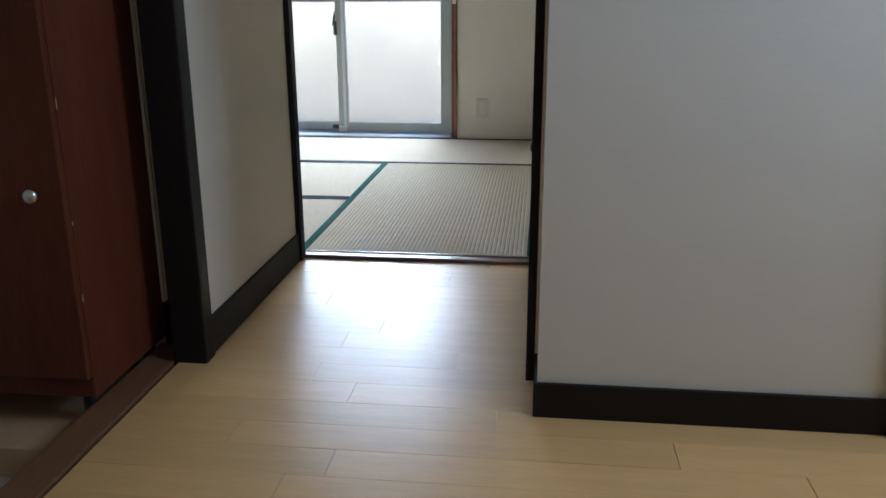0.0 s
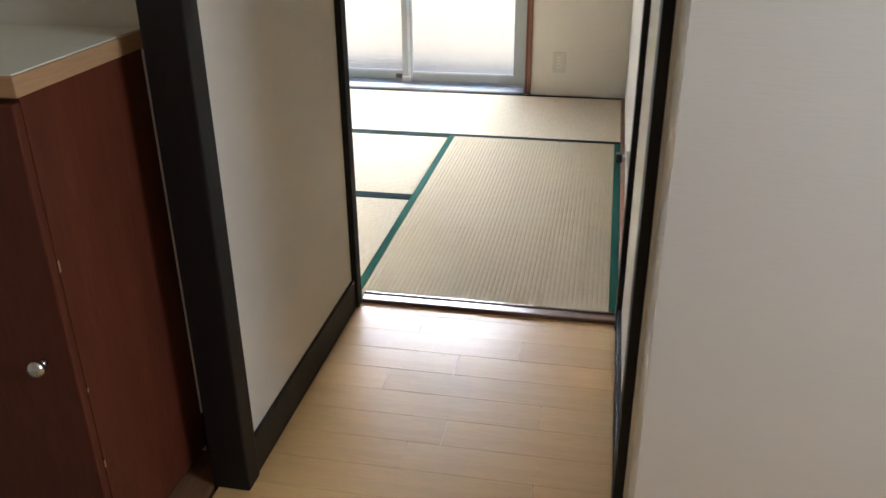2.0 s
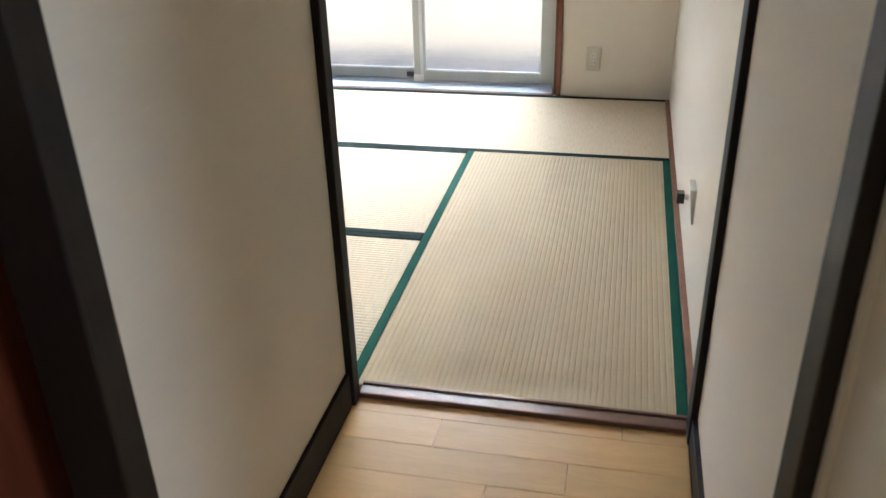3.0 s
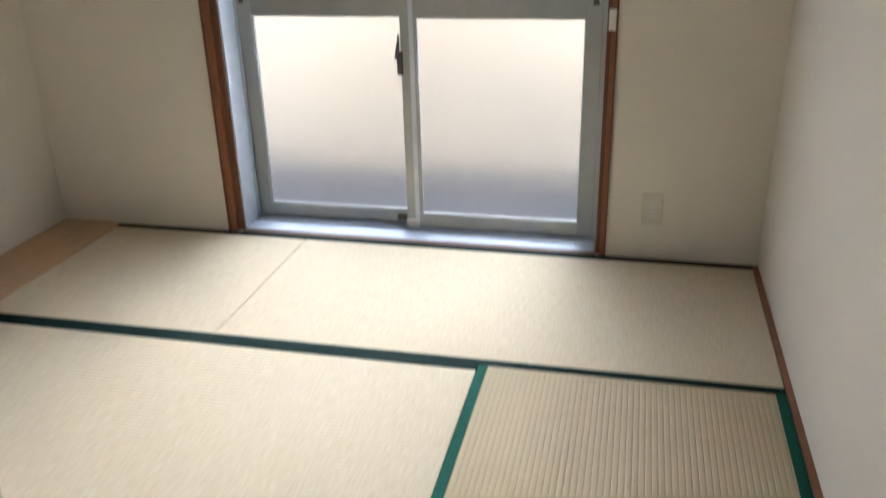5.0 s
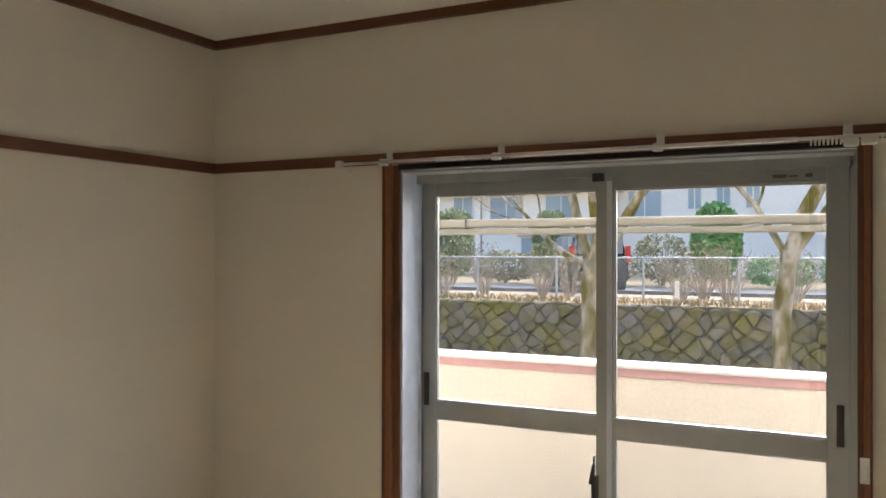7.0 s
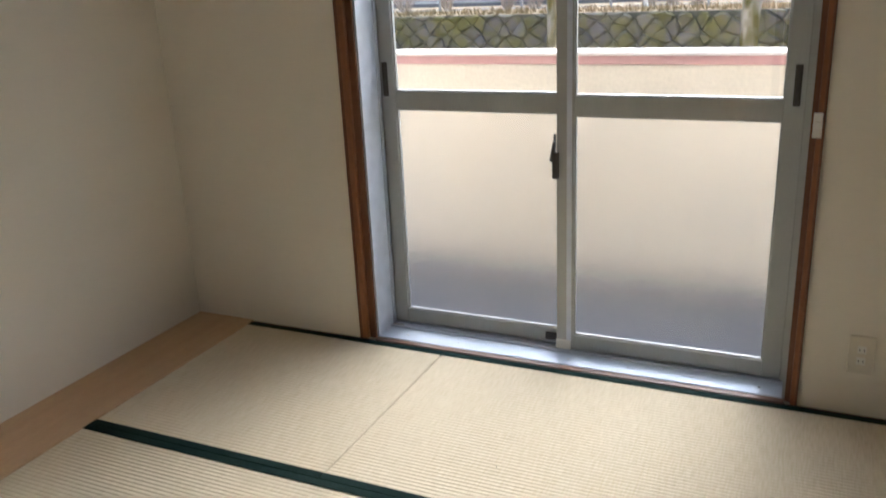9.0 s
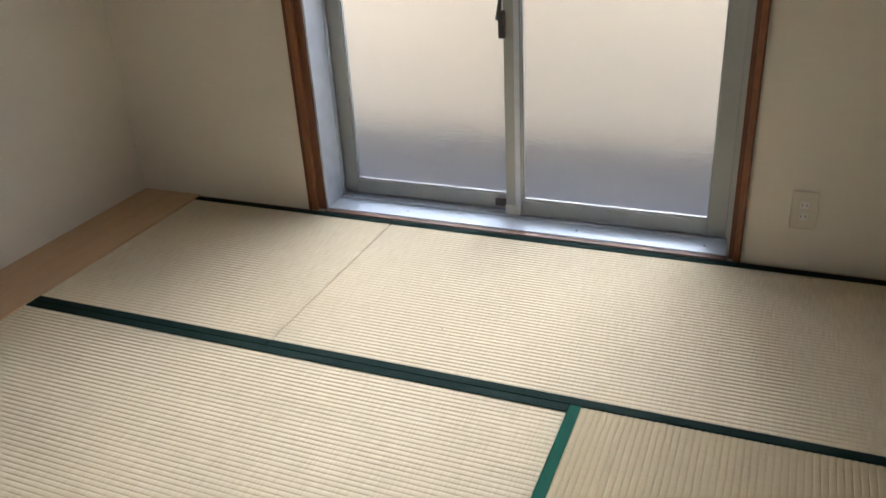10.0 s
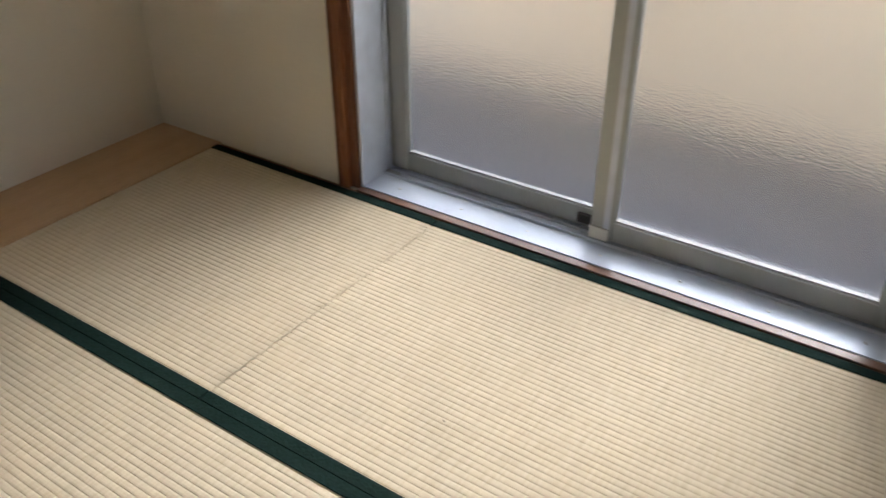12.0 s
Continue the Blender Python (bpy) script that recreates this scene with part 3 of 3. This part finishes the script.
wall = structure("wall_retaining", block(-18, 6, 15.98, 16.10, -1.3, UP), MORTAR, "mossy rubble stone retaining wall", "retaining wall")


def corner(row, col):
    """A jittered corner of the diagonal bond: stones stand on their points."""
    r = random.Random(row * 1009 + col * 31 + 5)
    return Vector((-15.2 + col * 0.20 + r.uniform(-0.085, 0.085), 0, min(UP, UP + 0.03 - row * 0.185 + r.uniform(-0.075, 0.075))))


def stone_mesh(row, col):
    """One rough-faced stone between its four corners, with knocked-off points."""
    r = random.Random(row * 77 + col)
    cs = [corner(row + 1, col - 1), corner(row + 2, col), corner(row + 1, col + 1), corner(row, col)]
    mid = sum(cs, Vector()) / 4
    ring = []
    for i in range(4):
        p, q = cs[i] - mid, cs[(i + 1) % 4] - mid
        ring += [p * r.uniform(0.78, 0.97), (p + q) / 2 * r.uniform(0.95, 1.12)]
    bm = bmesh.new()
    proud = r.uniform(0.03, 0.085)
    tilt = Vector((r.uniform(-0.12, 0.12), 0, r.uniform(-0.12, 0.12)))
    back = [bm.verts.new(mid + p + Vector((0, 0.05, 0))) for p in ring]
    rim = [bm.verts.new(mid + p * 1.0 - Vector((0, proud * 0.45, 0))) for p in ring]
    face = [bm.verts.new(mid + p * r.uniform(0.66, 0.82) - Vector((0, proud + tilt.dot(p), 0))) for p in ring]
    tip = bm.verts.new(mid - Vector((0, proud + r.uniform(0, 0.02), 0)))
    for i in range(8):
        j = (i + 1) % 8
        bm.faces.new((back[i], back[j], rim[j], rim[i]))
        bm.faces.new((rim[i], rim[j], face[j], face[i]))
        bm.faces.new((face[i], face[j], tip))
    return mid, mesh_of("stone", bm, STONE)


for row in range(-1, 7):
    for col in range(1, 84):
        if (row + col) % 2:
            continue
        mid, me = stone_mesh(row, col)
        if mid.z > UP - 0.03:
            continue
        s = new("stone", me)
        s.parent = wall
        s.matrix_world = pose(0, 15.975, 0)


# chain-link fence
fence = thing("chain_link_fence", (0, 17.5, UP), "grey galvanised chain-link fence on top of the stone wall", "fence")
X0, X1, H = -14.75, 4.5, 1.0
for i in range(10):
    part("post", tube(bmesh.new(), (X0 + i * 2.1, 0, 0), (X0 + i * 2.1, 0, H), 0.03), GALV, fence)
part("top_rail", tube(bmesh.new(), (X0, 0, H), (X1, 0, H), 0.02), GALV, fence)
part("bottom_rail", tube(bmesh.new(), (X0, 0, 0.06), (X1, 0, 0.06), 0.012), GALV, fence)
bm = bmesh.new()
for i in range(int((X1 - X0 + 1) / 0.085)):
    for sgn in (1, -1):
        a = X0 - (1 if sgn > 0 else 0) + i * 0.085
        p, q = Vector((a, 0.01 * sgn, 0.05)), Vector((a + sgn * 0.95, 0.01 * sgn, H))
        w = Vector((0.004, 0, 0))
        vs = [bm.verts.new(v) for v in (p - w, p + w, q + w, q - w)]
        bm.faces.new(vs)
part("wire_mesh", bm, GALV, fence, "thin diamond wire mesh")


# dry grass along the top of the wall
bm = bmesh.new()
gr = random.Random(17)
for _ in range(3200):
    x, y = gr.uniform(-15, 4), gr.uniform(16.08, 17.4)
    h, a = gr.uniform(0.05, 0.20), gr.uniform(0, 6.28)
    w = Vector((math.cos(a), math.sin(a), 0)) * 0.02
    lean = Vector((gr.uniform(-0.1, 0.1), gr.uniform(-0.1, 0.04), h))
    p = Vector((x, y, UP - 0.02))
    bm.faces.new([bm.verts.new(v) for v in (p - w, p + w, p + lean)])
tagged(part("dry_grass_tufts", bm, DRY_GRASS), "dry orange-brown winter grass on the stone wall", "grass", kind="stuff")


# trees: tapered trunk, limbs and bare twigs
def loft(bm, pts, radii, sides):
    """A bent tapering stem through the points."""
    rings = []
    for i, p in enumerate(pts):
        d = (pts[min(i + 1, len(pts) - 1)] - pts[max(i - 1, 0)]).normalized()
        u = d.cross(Vector((0.31, 0.95, 0.05))).normalized()
        w = d.cross(u)
        rings.append([bm.verts.new(p + (u * math.cos(2 * math.pi * k / sides) + w * math.sin(2 * math.pi * k / sides)) * radii[i]) for k in range(sides)])
    for r0, r1 in zip(rings, rings[1:]):
        for k in range(sides):
            bm.faces.new((r0[k], r0[(k + 1) % sides], r1[(k + 1) % sides], r1[k]))
    bm.faces.new(rings[-1])


def limb(bm, a, d, length, r, depth, rg, twigs):
    """A bent limb in steps, with smaller limbs off it."""
    steps = 5
    p, v = Vector(a), Vector(d).normalized()
    pts, radii, side_shoots = [p], [r], []
    for i in range(steps):
        v = (v + Vector((rg.uniform(-0.24, 0.24), rg.uniform(-0.2, 0.2), rg.uniform(-0.08, 0.16)))).normalized()
        p = p + v * (length / steps)
        pts.append(p)
        radii.append(r * (1 - 0.66 * (i + 1) / steps))
        if depth < 3 and i >= 1:
            for k in range(2 if depth > 0 and i > 2 else 1):
                side = Vector((rg.uniform(-1, 1), rg.uniform(-1, 1), rg.uniform(-0.15, 0.6))).normalized()
                side_shoots.append((p, v * 0.6 + side * 0.8, length * rg.uniform(0.45, 0.7), radii[-1] * 0.62))
    loft(bm if depth < 2 else twigs, pts, radii, 9 if depth < 2 else 5)
    for q, w, ln, rr in side_shoots:
        limb(bm, q, w, ln, rr, depth + 1, rg, twigs)


def bare_tree(x, y, z, r, fork, limbs, seed, label):
    rg = random.Random(seed)
    t = thing("bare_tree", (x, y, z), label, "tree", "bare trees in the yard")
    bm, tw = bmesh.new(), bmesh.new()
    n = 12
    pts = [Vector((0, 0, -0.1))]
    for i in range(n):
        pts.append(Vector((0.025 * math.sin(i * 0.9 + seed) + 0.012 * i, 0.03 * math.cos(i * 0.7), fork * (i + 1) / n)))
    radii = [r * (1.3 - 0.5 * min(1, i / 5) + rg.uniform(-0.05, 0.05)) for i in range(n + 1)]
    loft(bm, pts, radii, 14)
    for d, length, rr in limbs:
        limb(bm, pts[-1] - Vector((0, 0, 0.15)), d, length, rr, 0, rg, tw)
    part("trunk", bm, BARK, t, "", True)
    part("crown", tw, TWIG, t, "bare leafless twigs", True)
    return t


bare_tree(-3.63, 11.0, -1.3, 0.17, 2.65, (((-0.35, 0, 1), 3.2, 0.10), ((0.55, 0.1, 0.9), 3.4, 0.11), ((-1.0, 0.2, 0.35), 2.6, 0.06), ((0.15, -0.3, 1), 2.8, 0.08)), 3,
          "leafless mossy yard tree forking into pale limbs")
bare_tree(-0.80, 11.0, -1.3, 0.155, 2.8, (((0.12, 0, 1), 3.4, 0.13), ((-0.5, 0.1, 0.9), 2.2, 0.06), ((0.6, 0, 0.9), 2.6, 0.07)), 11,
          "leafless mossy yard tree with a straight trunk")


# clipped evergreens and hedges: shells of many small leaves
def leaves(bm, centre, radii, n, size, rg, box_like=1.0):
    for _ in range(n):
        d = Vector((rg.gauss(0, 1), rg.gauss(0, 1), rg.gauss(0, 1))).normalized()
        d = Vector([math.copysign(abs(c) ** box_like, c) for c in d])
        k = rg.uniform(0.78, 1.04)
        c = Vector(centre) + Vector((d.x * radii[0], d.y * radii[1], d.z * radii[2])) * k
        u = Vector((rg.gauss(0, 1), rg.gauss(0, 1), rg.gauss(0, 1))).normalized() * size * rg.uniform(0.6, 1.3)
        w = u.cross(d + Vector((0.1, 0.2, 0.3))).normalized() * size * 0.6
        bm.faces.new([bm.verts.new(v) for v in (c - u, c + w, c + u, c - w)])


def shrub(name, x, y, h, wide, mat, label, n, seed, box_like=0.75, stems=True, category="shrub"):
    rg = random.Random(seed)
    t = thing(name, (x, y, UP), label, category)
    bm = bmesh.new()
    leaves(bm, (0, 0, h * 0.54), (wide / 2, wide / 2, h * 0.46), n, 0.07, rg, box_like)
    part("crown", bm, mat, t)
    bm = bmesh.new()
    for k in range(5):
        a = rg.uniform(0, 6.28)
        tube(bm, (0.05 * math.cos(a), 0.05 * math.sin(a), -0.05), (wide * 0.28 * math.cos(a), wide * 0.28 * math.sin(a), h * 0.75), 0.035, 0.012, 6)
    part("stem", bm, TWIG, t)
    return t


shrub("clipped_evergreen", -4.0, 26.4, 2.75, 1.6, LEAF, "tall clipped bright green evergreen across the street", 6500, 21, category="tree", box_like=0.95)
shrub("clipped_evergreen", -9.7, 26.6, 2.6, 1.3, LEAF_HAZED, "tall clipped green evergreen across the street, haze in its colour", 4500, 22, category="tree")
shrub("clipped_evergreen", -13.6, 26.6, 2.75, 1.5, LEAF_HAZED, "tall clipped green evergreen across the street, haze in its colour", 4500, 23, category="tree")
for i, (x, h, w) in enumerate(((-14.2, 1.5, 2.4), (-11.2, 1.15, 2.0), (-7.6, 1.3, 2.2), (-5.7, 1.7, 1.7), (-2.0, 1.0, 2.0), (0.2, 1.1, 2.2))):
    shrub("hedge_bush", x, 25.9 + 0.2 * (i % 2), h, w, LEAF_DRY if i not in (4, 5) else LEAF, "rounded winter hedge bush along the street", 1300, 40 + i)


def twig_bush(x, y, h, seed):
    rg = random.Random(seed)
    t = thing("twig_bush", (x, y, UP), "leafless brown twiggy bush behind the fence", "bush", "twiggy bushes along the fence")
    bm = bmesh.new()
    for k in range(26):
        a, s = rg.uniform(0, 6.28), rg.uniform(0.1, 0.55)
        p = Vector((0.07 * math.cos(a), 0.07 * math.sin(a), -0.05))
        for j in range(3):
            q = p + Vector((math.cos(a) * s * 0.45 + rg.uniform(-0.07, 0.07), math.sin(a) * s * 0.45 + rg.uniform(-0.07, 0.07), h / 3 * rg.uniform(0.75, 1.1)))
            tube(bm, p, q, 0.013 - 0.003 * j, 0.010 - 0.003 * j, 4)
            p = q
    part("twigs", bm, TWIG, t)
    bm = bmesh.new()
    leaves(bm, (0, 0, h * 0.65), (0.5, 0.4, h * 0.4), 160, 0.04, rg, 1.0)
    part("leaves", bm, LEAF_DRY, t, "sparse dry leaves")


for i, x in enumerate((-9.8, -8.7, -7.2, -6.3, -3.6, -3.1, -2.5, -1.1)):
    twig_bush(x, 18.3 + 0.25 * (i % 3), 1.15 + 0.25 * ((i * 7) % 4) / 3, 60 + i)


marker = thing("marker_post", (-3.6, 18.1, UP), "short white marker post on the grass behind the fence", "marker post")
part("post", tube(bmesh.new(), (0, 0, -0.05), (0, 0, 0.42), 0.06, 0.045), HOUSE_WHITE, marker)
part("cap", tube(bmesh.new(), (0, 0, 0.42), (0, 0, 0.46), 0.05, 0.02), HOUSE_WHITE, marker)


# parked dark van
def van(x, y, turn, paint, label):
    c = thing("parked_car", (x, y, UP + 0.02, 0, 0, turn), label, "car")
    bm = block(-2.1, 2.1, -0.82, 0.82, 0.28, 1.02, 0.12)
    part("body", bm, paint, c, "glossy lower body")
    bm = block(-1.25, 2.02, -0.76, 0.76, 0.95, 1.80, 0.16)
    for v in bm.verts:
        if v.co.z > 1.4:
            v.co.x = v.co.x * 0.93 + 0.05
            v.co.y *= 0.86
    part("cabin", bm, paint, c)
    for x0, x1 in ((-1.0, -0.1), (0.0, 0.9), (1.0, 1.75)):
        part("side_window", block(x0, x1, -0.765, -0.735, 1.10, 1.56, 0.01), CAR_GLASS, c)
    part("rear_window", block(1.97, 2.045, -0.64, 0.64, 1.06, 1.66, 0.01), CAR_GLASS, c)
    part("windscreen", block(-1.27, -1.22, -0.6, 0.6, 1.05, 1.5, 0.01), CAR_GLASS, c)
    for s in (-1, 1):
        part("tail_lamp", block(1.98, 2.13, s * 0.80 - 0.09, s * 0.80 + 0.05, 0.82, 1.30, 0.02), TAIL_RED, c, "red tail lamp")
    for wx in (-1.35, 1.35):
        for s in (-1, 1):
            w = part("wheel", tube(bmesh.new(), (wx, s * 0.84, 0.30), (wx, s * 0.64, 0.30), 0.30, 0.30, 24), TYRE, c)
            part("rim", tube(bmesh.new(), (wx, s * 0.85, 0.30), (wx, s * 0.80, 0.30), 0.19, 0.19, 16), GALV, w)
    part("bumper", block(1.95, 2.18, -0.8, 0.8, 0.32, 0.60, 0.05), paint, c)
    return c


van(-7.35, 23.2, -62, CAR_BLACK, "black parked van with red tail lamps on the street")
van(1.85, 24.0, 0, CAR_WHITE, "white parked van on the street beside the hedge")


# houses across the street
def house(x0, x1, y, eaves, roof, label, wins, pitch):
    h = thing("house", ((x0 + x1) / 2, y, UP + 0.05), label, "house")
    w = (x1 - x0) / 2
    part("wall", block(-w, w, 0, 8, -0.3, eaves), HOUSE_WHITE, h)
    bm = bmesh.new()
    v = [bm.verts.new(p) for p in ((-w - 0.5, -0.6, eaves), (w + 0.5, -0.6, eaves), (w + 0.5, 8.6, eaves), (-w - 0.5, 8.6, eaves),
                                   (-w + 1.2, 4, eaves + pitch), (w - 1.2, 4, eaves + pitch))]
    for f in ((0, 1, 5, 4), (1, 2, 5), (2, 3, 4, 5), (3, 0, 4), (0, 3, 2, 1)):
        bm.faces.new([v[i] for i in f])
    part("roof", bm, roof, h)
    for wx, wz, ww, wh in wins:
        wd = part("window", block(wx - ww / 2 - 0.06, wx + ww / 2 + 0.06, -0.06, 0.02, wz - wh / 2 - 0.06, wz + wh / 2 + 0.06), WHITE_PLASTIC, h)
        part("pane", block(wx - ww / 2, wx - 0.03, -0.075, -0.05, wz - wh / 2, wz + wh / 2), WINDOW_BLUE, wd)
        part("pane", block(wx + 0.03, wx + ww / 2, -0.075, -0.05, wz - wh / 2, wz + wh / 2), WINDOW_BLUE, wd)
        part("hood", block(wx - ww / 2 - 0.15, wx + ww / 2 + 0.15, -0.25, 0.0, wz + wh / 2 + 0.08, wz + wh / 2 + 0.16), roof, wd)
    return h


house(-24, -16.75, 36, 3.9, ROOF_PINK, "white two-storey house with a faded pink roof", ((0.2, 3.3, 1.3, 1.0), (-2.0, 1.0, 1.6, 1.6), (2.7, 3.3, 1.0, 1.0)), 1.4)
house(-16.65, -10.2, 36, 3.9, ROOF_PINK, "white two-storey house with a faded pink roof", ((-1.9, 3.2, 1.7, 1.1), (0.9, 3.2, 1.5, 1.1), (0, 0.9, 2.2, 1.7)), 1.3)
house(-10.1, 4.5, 37, 6.2, HOUSE_WHITE, "broad white rendered house with small blue-grey windows", ((-6.0, 3.3, 1.5, 1.2), (-3.75, 3.5, 0.55, 0.9), (-2.5, 3.5, 0.55, 0.9), (-1.25, 3.5, 0.55, 0.9), (-4.7, 4.35, 0.22, 0.22), (2.5, 0.9, 1.8, 1.6)), 0.7)

# ---------------------------------------------------------------- planks of the hall floor
hall = bpy.data.objects["floor_hall"]
PITCH = 0.1
END = {0: 0.697, 1: 0.272, 2: 0.582, 3: 0.414, 4: 0.239, 5: 0.662, 6: 0.438, 7: 0.357, 8: 0.67, 9: 0.333, 10: 0.443, 11: 0.78, 12: 1.144, 13: 0.467}
LENGTH = 0.909
rg = random.Random(5)
plank_cache = {}


def plank(x0, x1, y0, y1):
    key = (round(x1 - x0, 3), round(y1 - y0, 3))
    if key not in plank_cache:
        bm = block(-key[0] / 2 + 0.0006, key[0] / 2 - 0.0006, -key[1] / 2 + 0.0002, key[1] / 2 - 0.0002, -0.012, 0.0)
        top_edges = [e for e in bm.edges if all(v.co.z > -0.001 for v in e.verts)]
        bmesh.ops.bevel(bm, geom=top_edges, offset=0.0006, segments=1, affect="EDGES")
        plank_cache[key] = mesh_of("plank", bm, PLANK)
    p = new("plank", plank_cache[key])
    p.parent = hall
    p.matrix_world = pose((x0 + x1) / 2, (y0 + y1) / 2, rg.uniform(-0.0003, 0.0), rg.uniform(-0.12, 0.12), rg.uniform(-0.05, 0.05), 0)


for k in range(45):
    y1, y0 = -1.70 - k * PITCH, -1.80 - k * PITCH
    if k == 0:
        y1 = -1.753
    lo, hi = (0.045, 0.845) if y0 > -2.66 else ((-0.025, 0.866) if y0 > -2.75 else (-0.025, 2.5))
    joint = END.get(k, rg.uniform(0, 0.9))
    cuts = [lo] + [c for c in (joint + j * LENGTH for j in range(-3, 4)) if lo + 0.02 < c < hi - 0.02] + [hi]
    for a, b in zip(cuts, cuts[1:]):
        plank(a, b, y0, max(y0 + 0.01, y1))
